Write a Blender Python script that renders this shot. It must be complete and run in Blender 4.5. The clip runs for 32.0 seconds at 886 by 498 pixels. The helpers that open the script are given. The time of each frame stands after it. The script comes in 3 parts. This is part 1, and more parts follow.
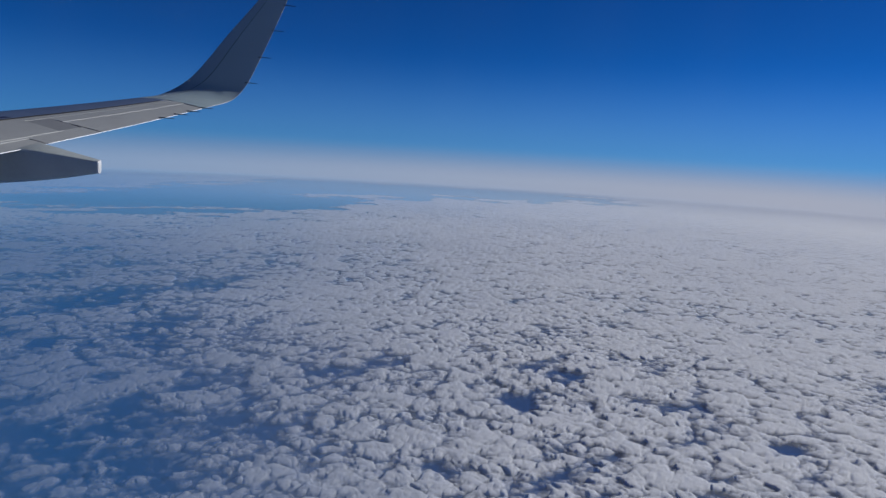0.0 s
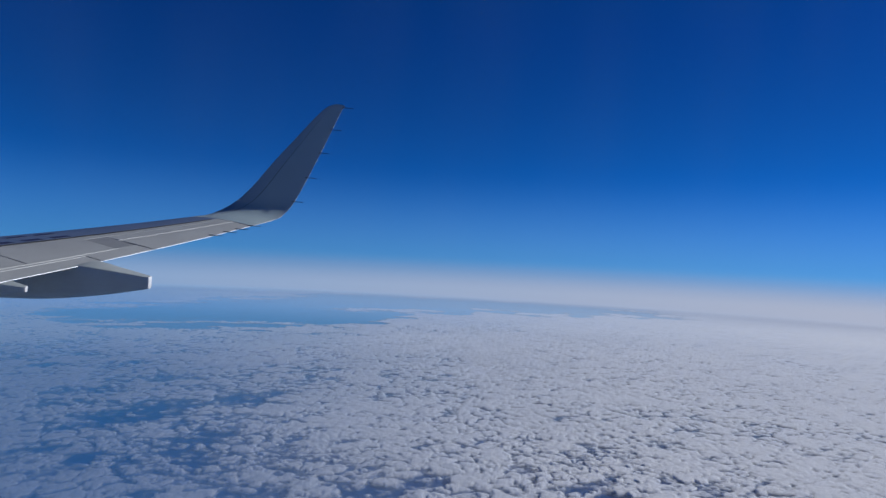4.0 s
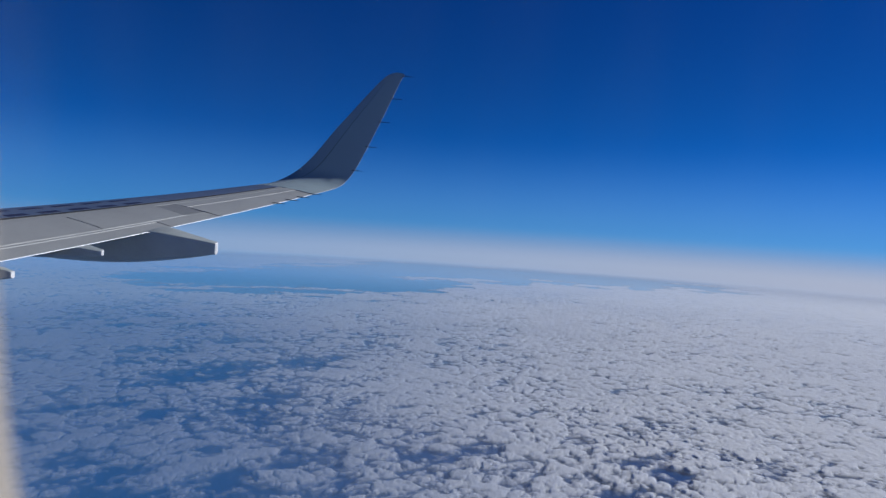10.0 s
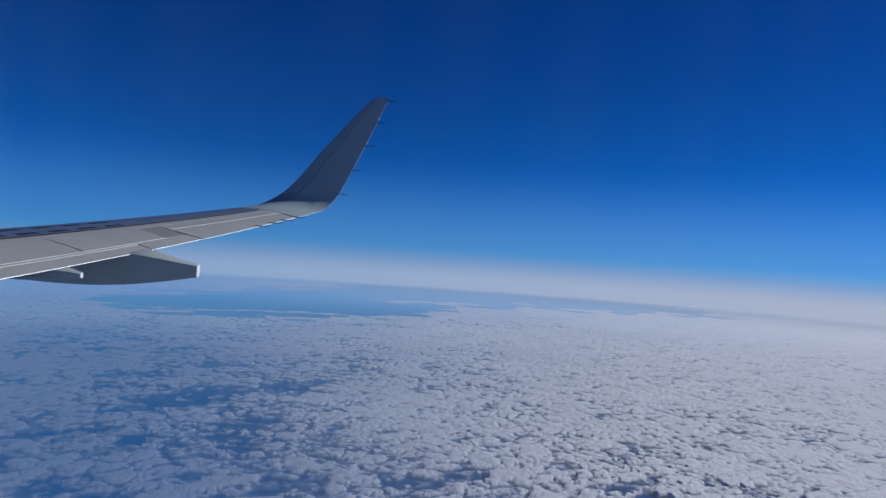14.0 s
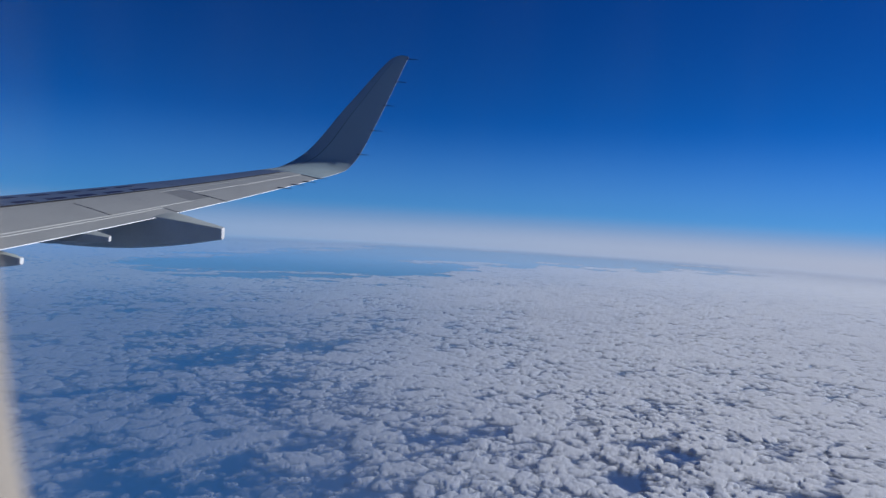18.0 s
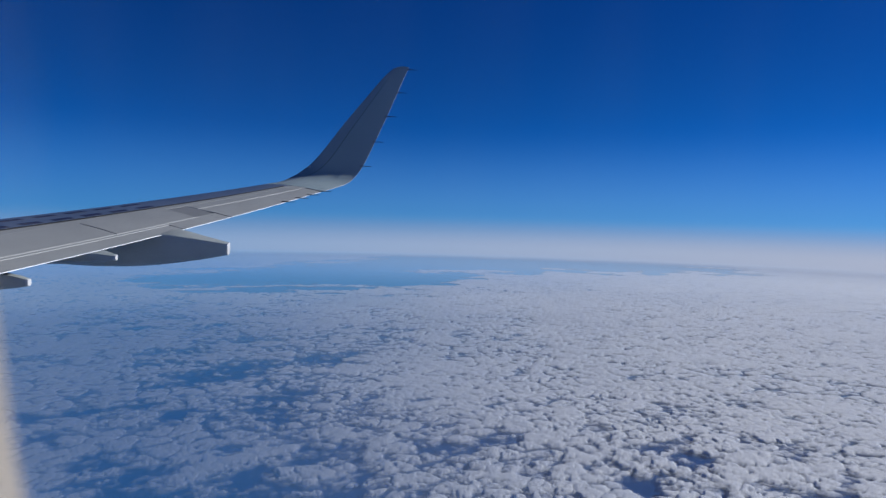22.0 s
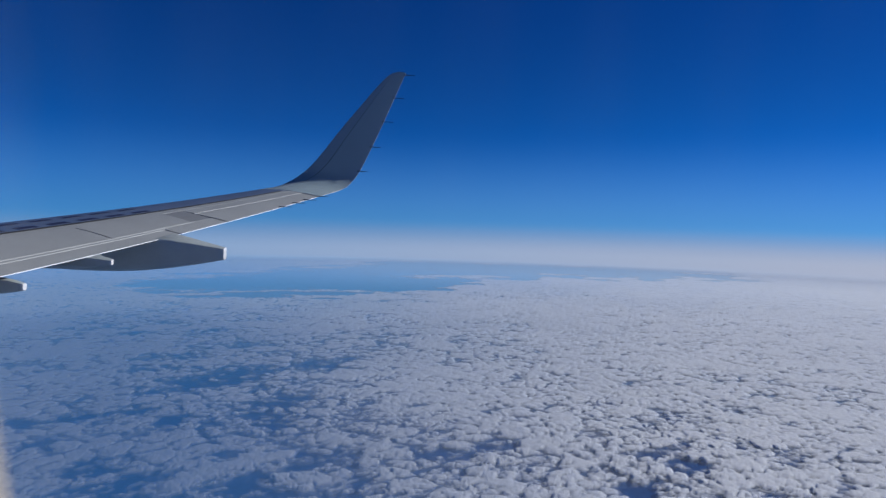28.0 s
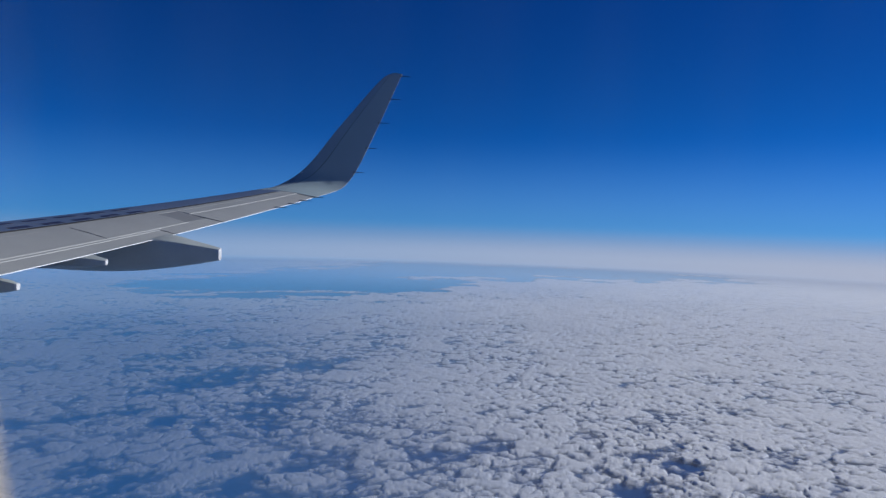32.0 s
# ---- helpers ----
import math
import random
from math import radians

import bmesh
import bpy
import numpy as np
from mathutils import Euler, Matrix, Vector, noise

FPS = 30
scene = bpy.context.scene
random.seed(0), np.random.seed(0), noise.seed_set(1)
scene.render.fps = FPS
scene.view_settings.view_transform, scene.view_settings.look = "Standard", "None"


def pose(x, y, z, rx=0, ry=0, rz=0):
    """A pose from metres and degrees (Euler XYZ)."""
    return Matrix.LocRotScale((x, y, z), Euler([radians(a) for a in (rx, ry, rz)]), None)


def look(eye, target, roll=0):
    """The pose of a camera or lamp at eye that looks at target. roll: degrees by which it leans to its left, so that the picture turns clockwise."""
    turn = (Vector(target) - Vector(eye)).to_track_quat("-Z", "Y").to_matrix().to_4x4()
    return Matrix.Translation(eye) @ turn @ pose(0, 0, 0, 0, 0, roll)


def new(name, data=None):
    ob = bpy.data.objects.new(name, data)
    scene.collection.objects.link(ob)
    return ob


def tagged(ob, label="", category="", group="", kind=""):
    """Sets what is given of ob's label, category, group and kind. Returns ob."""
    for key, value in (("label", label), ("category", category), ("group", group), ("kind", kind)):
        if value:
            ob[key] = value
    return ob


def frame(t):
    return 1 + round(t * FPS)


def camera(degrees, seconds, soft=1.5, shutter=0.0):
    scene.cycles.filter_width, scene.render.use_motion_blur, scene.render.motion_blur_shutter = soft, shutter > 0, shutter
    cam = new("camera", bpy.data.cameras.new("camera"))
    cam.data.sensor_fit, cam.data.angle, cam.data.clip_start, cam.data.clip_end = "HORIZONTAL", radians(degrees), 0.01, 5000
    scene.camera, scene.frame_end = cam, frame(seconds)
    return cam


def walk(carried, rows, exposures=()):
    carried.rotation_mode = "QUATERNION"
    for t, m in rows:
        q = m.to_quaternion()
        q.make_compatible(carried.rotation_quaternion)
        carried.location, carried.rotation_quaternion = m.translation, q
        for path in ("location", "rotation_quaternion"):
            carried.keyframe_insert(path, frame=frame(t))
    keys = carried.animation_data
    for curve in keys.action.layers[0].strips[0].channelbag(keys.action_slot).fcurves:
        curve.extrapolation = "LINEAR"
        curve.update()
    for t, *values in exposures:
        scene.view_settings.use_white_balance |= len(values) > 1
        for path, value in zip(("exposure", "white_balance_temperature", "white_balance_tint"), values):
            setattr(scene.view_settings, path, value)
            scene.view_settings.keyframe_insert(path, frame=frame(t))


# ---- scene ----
cam = camera(66.3, 32.0, soft=1.4)
cam.data.dof.use_dof = True
cam.data.dof.focus_distance = 18.0
cam.data.dof.aperture_fstop = 4.4

# seconds, place in metres, turn in degrees
PATH = [
    (0, 12.9415, 1.75, 1.15, 81.58, -3.322, -5.005),
    (0.5, 12.9364, 1.75, 1.15, 82.397, -3.537, -4.85),
    (1, 12.9266, 1.75, 1.15, 83.218, -3.581, -4.666),
    (1.5, 12.9083, 1.75, 1.15, 87.007, -3.889, -4.205),
    (2, 12.9264, 1.75, 1.15, 91.003, -4.034, -3.192),
    (2.5, 12.9457, 1.75, 1.15, 91.097, -3.27, -2.861),
    (3, 12.9465, 1.75, 1.15, 91.181, -3.222, -2.661),
    (3.5, 12.9482, 1.75, 1.15, 91.292, -3.021, -2.206),
    (5.5, 12.9555, 1.75, 1.15, 89.494, -3.406, -0.278),
    (6, 12.955, 1.75, 1.15, 89.584, -3.796, -0.389),
    (6.5, 12.9555, 1.75, 1.15, 88.966, -3.707, -0.233),
    (7, 12.956, 1.75, 1.15, 88.228, -3.473, -0.073),
    (7.5, 12.9564, 1.75, 1.15, 87.993, -3.358, 0.044),
    (8, 12.9585, 1.75, 1.15, 88.186, -3.41, 0.552),
    (8.5, 12.954, 1.75, 1.15, 88.455, -3.399, 1.637),
    (9, 12.9493, 1.75, 1.15, 88.383, -3.63, 2.505),
    (9.5, 12.9586, 1.75, 1.15, 88.369, -3.584, 3.095),
    (10, 12.956, 1.75, 1.15, 88.161, -3.628, 3.302),
    (10.5, 12.9592, 1.75, 1.15, 88.111, -3.763, 3.267),
    (11, 12.9539, 1.75, 1.15, 88.03, -3.879, 3.12),
    (11.5, 12.9458, 1.75, 1.15, 88.136, -4.057, 2.934),
    (12, 12.9425, 1.75, 1.15, 88.835, -4.37, 2.9),
    (12.5, 12.9683, 1.75, 1.15, 89.236, -4.052, 2.79),
    (13, 12.9659, 1.75, 1.15, 89.197, -4.208, 2.249),
    (13.5, 12.9635, 1.75, 1.15, 89.626, -4.1, 1.661),
    (14, 12.9651, 1.75, 1.15, 90.251, -3.868, 1.984),
    (14.5, 12.9704, 1.75, 1.15, 90.184, -3.451, 3.203),
    (16.5, 12.9605, 1.75, 1.15, 89.684, -3.912, 4.294),
    (17, 12.9651, 1.75, 1.15, 88.736, -3.862, 3.985),
    (17.5, 12.9626, 1.75, 1.15, 87.356, -3.678, 3.803),
    (18, 12.9585, 1.75, 1.15, 86.741, -3.199, 3.806),
    (18.5, 12.9523, 1.75, 1.15, 86.937, -3.001, 3.883),
    (19, 12.9516, 1.75, 1.15, 87.291, -2.998, 4.027),
    (19.5, 12.963, 1.75, 1.15, 87.676, -2.59, 4.049),
    (20, 12.964, 1.75, 1.15, 87.943, -2.132, 4.007),
    (20.5, 12.9633, 1.75, 1.15, 88.077, -1.799, 3.977),
    (21, 12.9635, 1.75, 1.15, 88.02, -1.756, 4.089),
    (21.5, 12.963, 1.75, 1.15, 87.711, -1.548, 4.173),
    (22, 12.9613, 1.75, 1.15, 87.481, -1.472, 4.18),
    (22.5, 12.9591, 1.75, 1.15, 87.524, -1.659, 4.122),
    (23, 12.9587, 1.75, 1.15, 87.528, -1.702, 4.079),
    (23.5, 12.9583, 1.75, 1.15, 87.52, -1.696, 3.954),
    (24, 12.9586, 1.75, 1.15, 87.4, -1.71, 3.853),
    (24.5, 12.9593, 1.75, 1.15, 87.365, -1.647, 3.761),
    (25, 12.9609, 1.75, 1.15, 87.352, -1.571, 3.79),
    (25.5, 12.9616, 1.75, 1.15, 87.236, -1.235, 3.787),
    (26, 12.9628, 1.75, 1.15, 87.595, -1.223, 3.863),
    (26.5, 12.963, 1.75, 1.15, 87.947, -1.253, 3.792),
    (28.5, 12.9636, 1.75, 1.15, 87.932, -1.784, 3.82),
    (29, 12.9617, 1.75, 1.15, 88.09, -1.784, 3.431),
    (29.5, 12.9587, 1.75, 1.15, 87.986, -1.738, 3.335),
    (30, 12.9563, 1.75, 1.15, 87.771, -1.74, 3.563),
    (30.5, 12.9542, 1.75, 1.15, 87.61, -1.685, 3.777),
    (31, 12.9529, 1.75, 1.15, 87.621, -1.824, 3.771),
    (31.5, 12.9582, 1.75, 1.15, 87.667, -1.655, 3.811),
    (32, 12.9617, 1.75, 1.15, 88.057, -1.825, 3.536),
]

walk(cam, [(t, pose(*p)) for t, *p in PATH], exposures=[(0, -0.09, 5950, 10), (1.2, -0.09, 5900, 10), (2.2, -0.10, 5760, 10), (3.2, 0.07, 5760, 10), (6, 0.11, 5760, 10), (32, 0.11, 5760, 10)])

# ---- light ----
SUN_AZ, SUN_EL = radians(72), radians(22)      # from the outboard axis towards the tail
sun_way = Vector((math.sin(SUN_AZ) * math.cos(SUN_EL), math.cos(SUN_AZ) * math.cos(SUN_EL), math.sin(SUN_EL)))
world = bpy.data.worlds.new("sky")
scene.world = world
world.use_nodes = True
wn, wl = world.node_tree.nodes, world.node_tree.links
sky = wn.new("ShaderNodeTexSky")
sky.sky_type = "NISHITA"
sky.sun_disc = False
sky.sun_elevation = SUN_EL
sky.sun_rotation = SUN_AZ
sky.altitude = 11000
sky.air_density, sky.dust_density, sky.ozone_density = 1.0, 0.2, 6.0
tint = wn.new("ShaderNodeVectorMath")          # the deep saturated blue of the thin air at cruising height
tint.operation = "MULTIPLY"
aim, height, hue = wn.new("ShaderNodeTexCoord"), wn.new("ShaderNodeSeparateXYZ"), wn.new("ShaderNodeMix")
hue.data_type = "RGBA"
hue.inputs[6].default_value, hue.inputs[7].default_value = (0.29, 0.88, 0.95, 1), (0.19, 0.66, 1.10, 1)      # low in the sky, high up
lift = wn.new("ShaderNodeMapRange")
lift.inputs["From Min"].default_value, lift.inputs["From Max"].default_value = 0.02, 0.32
wl.new(aim.outputs["Generated"], height.inputs[0])
wl.new(height.outputs[2], lift.inputs["Value"])
wl.new(lift.outputs[0], hue.inputs[0])
wl.new(sky.outputs[0], tint.inputs[0])
wl.new(hue.outputs[2], tint.inputs[1])
wl.new(tint.outputs[0], wn["Background"].inputs[0])
wn["Background"].inputs[1].default_value = 0.089
sun_data = bpy.data.lights.new("sun", "SUN")
sun_data.energy, sun_data.angle, sun_data.color = 5.4, radians(3.0), (1.0, 0.95, 0.87)
sun = new("sun", sun_data)
sun.matrix_world = look(sun_way * 50, (0, 0, 0))


# ---- materials ----
def material(name, colour, rough=0.5, metal=0.0, vary=0.12, scale=6.0, bump=0.0, fine=60.0):
    m = bpy.data.materials.new(name)
    m.use_nodes = True
    n, l = m.node_tree.nodes, m.node_tree.links
    b = n["Principled BSDF"]
    co = n.new("ShaderNodeTexCoord")
    big, small = n.new("ShaderNodeTexNoise"), n.new("ShaderNodeTexNoise")
    big.inputs["Scale"].default_value, small.inputs["Scale"].default_value = scale, fine
    big.inputs["Detail"].default_value = small.inputs["Detail"].default_value = 4
    l.new(co.outputs["Object"], big.inputs["Vector"])
    l.new(co.outputs["Object"], small.inputs["Vector"])
    add = n.new("ShaderNodeMix")
    add.inputs[0].default_value = 0.35
    l.new(big.outputs[0], add.inputs[2])
    l.new(small.outputs[0], add.inputs[3])
    ramp = n.new("ShaderNodeMapRange")
    ramp.inputs["From Min"].default_value, ramp.inputs["From Max"].default_value = 0.3, 0.7
    ramp.inputs["To Min"].default_value, ramp.inputs["To Max"].default_value = 1 - vary, 1 + vary
    l.new(add.outputs[0], ramp.inputs["Value"])
    tint = n.new("ShaderNodeVectorMath")
    tint.operation = "SCALE"
    tint.inputs[0].default_value = colour
    l.new(ramp.outputs[0], tint.inputs["Scale"])
    l.new(tint.outputs[0], b.inputs["Base Color"])
    b.inputs["Roughness"].default_value, b.inputs["Metallic"].default_value = rough, metal
    if bump:
        bp = n.new("ShaderNodeBump")
        bp.inputs["Strength"].default_value, bp.inputs["Distance"].default_value = bump, 0.01
        l.new(small.outputs[0], bp.inputs["Height"])
        l.new(bp.outputs[0], b.inputs["Normal"])
    return m


M_BOX = material("wing_box_paint", (0.090, 0.12, 0.185), 0.38, vary=0.10, scale=1.5, fine=14)
M_PANEL = material("light_grey_paint", (0.27, 0.275, 0.27), 0.42, vary=0.08, scale=1.8, fine=18)
M_CORE = material("dark_primer", (0.045, 0.045, 0.05), 0.6, scale=2)
M_BAY = material("bay_paint", (0.17, 0.175, 0.18), 0.5, scale=2)
M_SHARK = material("sharklet_paint", (0.23, 0.285, 0.31), 0.5, vary=0.06, scale=0.9, fine=3)
M_LEAD = material("leading_edge_paint", (0.21, 0.26, 0.30), 0.5, vary=0.06, scale=0.9, fine=3)
M_RUBBER = material("black_rubber", (0.018, 0.018, 0.022), 0.8, vary=0.2, scale=4)
M_SEAL = material("pale_seal", (0.42, 0.42, 0.41), 0.5, vary=0.1, scale=3)
M_FAIR = material("fairing_paint", (0.33, 0.355, 0.345), 0.45, vary=0.1, scale=2.5, fine=20)
M_WHITE = material("white_edge", (0.45, 0.45, 0.45), 0.35, vary=0.08)
M_EDGE_GLINT = material("painted_edge_glint", (0.86, 0.87, 0.88), 0.35, 0.1, vary=0.06)
M_TIP_EDGE = material("pale_tip_edge", (0.30, 0.31, 0.32), 0.6, vary=0.06)
M_WICK = material("black_wick", (0.02, 0.02, 0.025), 0.6)
M_NAVY = material("navy_letter_paint", (0.012, 0.018, 0.055), 0.5, vary=0.15)
M_LINING = material("cream_cabin_lining", (0.225, 0.199, 0.173), 0.6, vary=0.04, scale=8, bump=0.15, fine=300)
M_FLOOR = material("cabin_carpet", (0.08, 0.09, 0.13), 0.9, vary=0.2, scale=20, bump=0.3, fine=400)
M_HULL = material("white_hull_paint", (0.75, 0.75, 0.75), 0.35, vary=0.05, scale=1)


def cloud_material():
    m = bpy.data.materials.new("cloud")
    m.use_nodes = True
    n, l = m.node_tree.nodes, m.node_tree.links
    n.clear()
    out, mix, soft = n.new("ShaderNodeOutputMaterial"), n.new("ShaderNodeMixShader"), n.new("ShaderNodeMixShader")
    clear, white, inner = n.new("ShaderNodeBsdfTransparent"), n.new("ShaderNodeBsdfDiffuse"), n.new("ShaderNodeBsdfTranslucent")
    white.inputs[0].default_value = (0.985, 0.98, 0.975, 1)
    inner.inputs[0].default_value = (0.60, 0.77, 0.98, 1)          # light that has come through the heap
    soft.inputs[0].default_value = 0.34
    # light scattered many times inside a heap evens out its shading
    shape, bent, even = n.new("ShaderNodeNewGeometry"), n.new("ShaderNodeMix"), n.new("ShaderNodeVectorMath")
    bent.data_type, even.operation = "VECTOR", "NORMALIZE"
    bent.inputs[0].default_value = 0.47
    bent.inputs[5].default_value = (0, 0, 1)
    l.new(shape.outputs["Normal"], bent.inputs[4])
    l.new(bent.outputs[1], even.inputs[0])
    l.new(even.outputs[0], white.inputs["Normal"])
    # droplets throw much of the light forwards
    ahead, body, level = n.new("ShaderNodeBsdfGlossy"), n.new("ShaderNodeMixShader"), n.new("ShaderNodeMix")
    level.data_type = "VECTOR"
    level.inputs[0].default_value = 0.75
    level.inputs[5].default_value = (0, 0, 1)
    ahead.inputs["Roughness"].default_value, body.inputs[0].default_value = 0.62, 0.21
    l.new(even.outputs[0], level.inputs[4])
    l.new(level.outputs[1], ahead.inputs["Normal"])
    l.new(white.outputs[0], body.inputs[1])
    l.new(ahead.outputs[0], body.inputs[2])
    l.new(body.outputs[0], soft.inputs[1])
    l.new(inner.outputs[0], soft.inputs[2])
    cover = n.new("ShaderNodeAttribute")
    cover.attribute_name = "cover"
    l.new(cover.outputs["Fac"], mix.inputs[0])
    l.new(clear.outputs[0], mix.inputs[1])
    l.new(soft.outputs[0], mix.inputs[2])
    l.new(mix.outputs[0], out.inputs[0])
    return m


M_CLOUD = cloud_material()
M_SEA = material("deep_blue_sea", (0.016, 0.058, 0.175), 0.3, vary=0.15, scale=0.01, fine=0.2)


def air_glow_material(name, levels, glow):
    """Hazy air painted as a glow of its own: how dense it is at each height, in depths of the deck below the eye."""
    m = bpy.data.materials.new(name)
    m.use_nodes = True
    n, l = m.node_tree.nodes, m.node_tree.links
    n.clear()
    m.cycles.emission_sampling = "NONE"
    out, mix, clear = n.new("ShaderNodeOutputMaterial"), n.new("ShaderNodeMixShader"), n.new("ShaderNodeBsdfTransparent")
    co, sep = n.new("ShaderNodeTexCoord"), n.new("ShaderNodeSeparateXYZ")
    l.new(co.outputs["Object"], sep.inputs[0])
    dense = None
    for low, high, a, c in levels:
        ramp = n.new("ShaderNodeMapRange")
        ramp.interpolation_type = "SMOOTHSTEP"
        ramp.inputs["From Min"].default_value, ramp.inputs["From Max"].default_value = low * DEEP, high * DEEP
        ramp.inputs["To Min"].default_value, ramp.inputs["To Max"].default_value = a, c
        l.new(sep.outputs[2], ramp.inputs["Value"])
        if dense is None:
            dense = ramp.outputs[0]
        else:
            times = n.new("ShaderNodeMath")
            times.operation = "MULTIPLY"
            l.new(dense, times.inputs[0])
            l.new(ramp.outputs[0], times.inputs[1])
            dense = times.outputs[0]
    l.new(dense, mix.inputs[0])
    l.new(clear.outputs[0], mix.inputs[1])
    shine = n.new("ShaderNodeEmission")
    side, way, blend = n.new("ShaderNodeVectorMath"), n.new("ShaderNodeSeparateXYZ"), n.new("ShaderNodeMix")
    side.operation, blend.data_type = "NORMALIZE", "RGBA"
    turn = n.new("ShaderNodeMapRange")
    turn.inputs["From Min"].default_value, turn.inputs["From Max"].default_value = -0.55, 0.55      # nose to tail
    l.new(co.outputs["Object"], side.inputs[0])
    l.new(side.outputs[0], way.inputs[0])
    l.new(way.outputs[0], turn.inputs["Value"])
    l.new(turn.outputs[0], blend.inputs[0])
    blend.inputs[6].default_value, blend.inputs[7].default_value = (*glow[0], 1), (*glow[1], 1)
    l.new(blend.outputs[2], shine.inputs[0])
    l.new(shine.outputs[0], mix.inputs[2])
    l.new(mix.outputs[0], out.inputs[0])
    return m


# ---- builders ----
def part(name, bm, mat, parent, label="", smooth=True):
    me = bpy.data.meshes.new(name)
    bmesh.ops.recalc_face_normals(bm, faces=bm.faces)
    bm.to_mesh(me)
    bm.free()
    me.materials.append(mat)
    if smooth:
        me.polygons.foreach_set("use_smooth", [True] * len(me.polygons))
        me.set_sharp_from_angle(angle=radians(40))
    ob = new(name, me)
    ob.parent = parent
    if label:
        ob["label"] = label
    return ob


def box(bm, x0, x1, y0, y1, z0, z1):
    v = [bm.verts.new((x, y, z)) for x in (x0, x1) for y in (y0, y1) for z in (z0, z1)]
    for f in ((0, 1, 3, 2), (4, 6, 7, 5), (0, 4, 5, 1), (2, 3, 7, 6), (0, 2, 6, 4), (1, 5, 7, 3)):
        bm.faces.new([v[i] for i in f])


def slab(name, x0, x1, y0, y1, z0, z1, mat, label, category):
    bm = bmesh.new()
    box(bm, x0, x1, y0, y1, z0, z1)
    return tagged(part(name, bm, mat, None, smooth=False), label, category, kind="structure")


def rod(bm, a, b, r0, r1, n=8):
    a, b = Vector(a), Vector(b)
    turn = (b - a).to_track_quat("Z", "Y").to_matrix()
    rings = []
    for p, r in ((a, r0), (b, r1)):
        rings.append([bm.verts.new(p + turn @ Vector((r * math.cos(2 * math.pi * i / n), r * math.sin(2 * math.pi * i / n), 0))) for i in range(n)])
    for i in range(n):
        bm.faces.new((rings[0][i], rings[0][(i + 1) % n], rings[1][(i + 1) % n], rings[1][i]))
    bm.faces.new(rings[0][::-1])
    bm.faces.new(rings[1])


EYE = Vector((12.96, 1.75, 1.15))

# ---- the air outside: sea, cloud deck, horizon ----
DEEP = 216.0          # from the cabin down to the cloud tops
FAR = 4890.0         # the horizon
DECK = 4250.0        # how far the deck can be told from the haze


def value_noise(x, y, seed):
    xi, yi = np.floor(x).astype(np.int64), np.floor(y).astype(np.int64)
    fx, fy = x - xi, y - yi
    fx, fy = fx * fx * fx * (fx * (fx * 6 - 15) + 10), fy * fy * fy * (fy * (fy * 6 - 15) + 10)

    def h(i, j):
        k = (i * 374761393 + j * 668265263 + seed * 974634777) & 0x7FFFFFFF
        k = ((k ^ (k >> 13)) * 1274126177) & 0x7FFFFFFF
        return ((k ^ (k >> 16)) & 0xFFFF) / 65535.0
    return (h(xi, yi) * (1 - fx) + h(xi + 1, yi) * fx) * (1 - fy) + (h(xi, yi + 1) * (1 - fx) + h(xi + 1, yi + 1) * fx) * fy


def fbm(x, y, seed, octaves=4):
    s, a, t = 0.0, 1.0, 0.0
    for o in range(octaves):
        s = s + a * value_noise(x * 2 ** o, y * 2 ** o, seed + o)
        t, a = t + a, a * 0.5
    return s / t


def puffs(x, y, seed, sharp=2.6):
    """Rounded heaps packed side by side: 1 on the crown of each, 0 in the creases between them."""
    c, s = math.cos(seed), math.sin(seed)
    x, y = x * c + y * s, y * c - x * s
    xi, yi = np.floor(x).astype(np.int64), np.floor(y).astype(np.int64)
    first, second, high = np.full(x.shape, 9.0), np.full(x.shape, 9.0), np.ones(x.shape)
    for di in (-1, 0, 1):
        for dj in (-1, 0, 1):
            i, j = xi + di, yi + dj
            k = (i * 73856093 ^ j * 19349663 ^ seed * 83492791) & 0x7FFFFFFF
            k = ((k ^ (k >> 13)) * 1274126177) & 0x7FFFFFFF
            px, py = i + (k & 1023) / 1023.0, j + ((k >> 10) & 1023) / 1023.0
            wide = 0.75 + 0.5 * ((k >> 20) & 255) / 255.0
            near = np.hypot(x - px, y - py) / wide
            second = np.minimum(second, np.maximum(first, near))
            high = np.where(near < first, 0.55 + 0.45 * ((k >> 5) & 255) / 255.0, high)
            first = np.minimum(first, near)
    return high * np.sqrt(np.clip(1 - (2 * first / (first + second)) ** sharp, 0, 1))


def step(a, b, v):
    t = np.clip((v - a) / (b - a), 0, 1)
    return t * t * (3 - 2 * t)


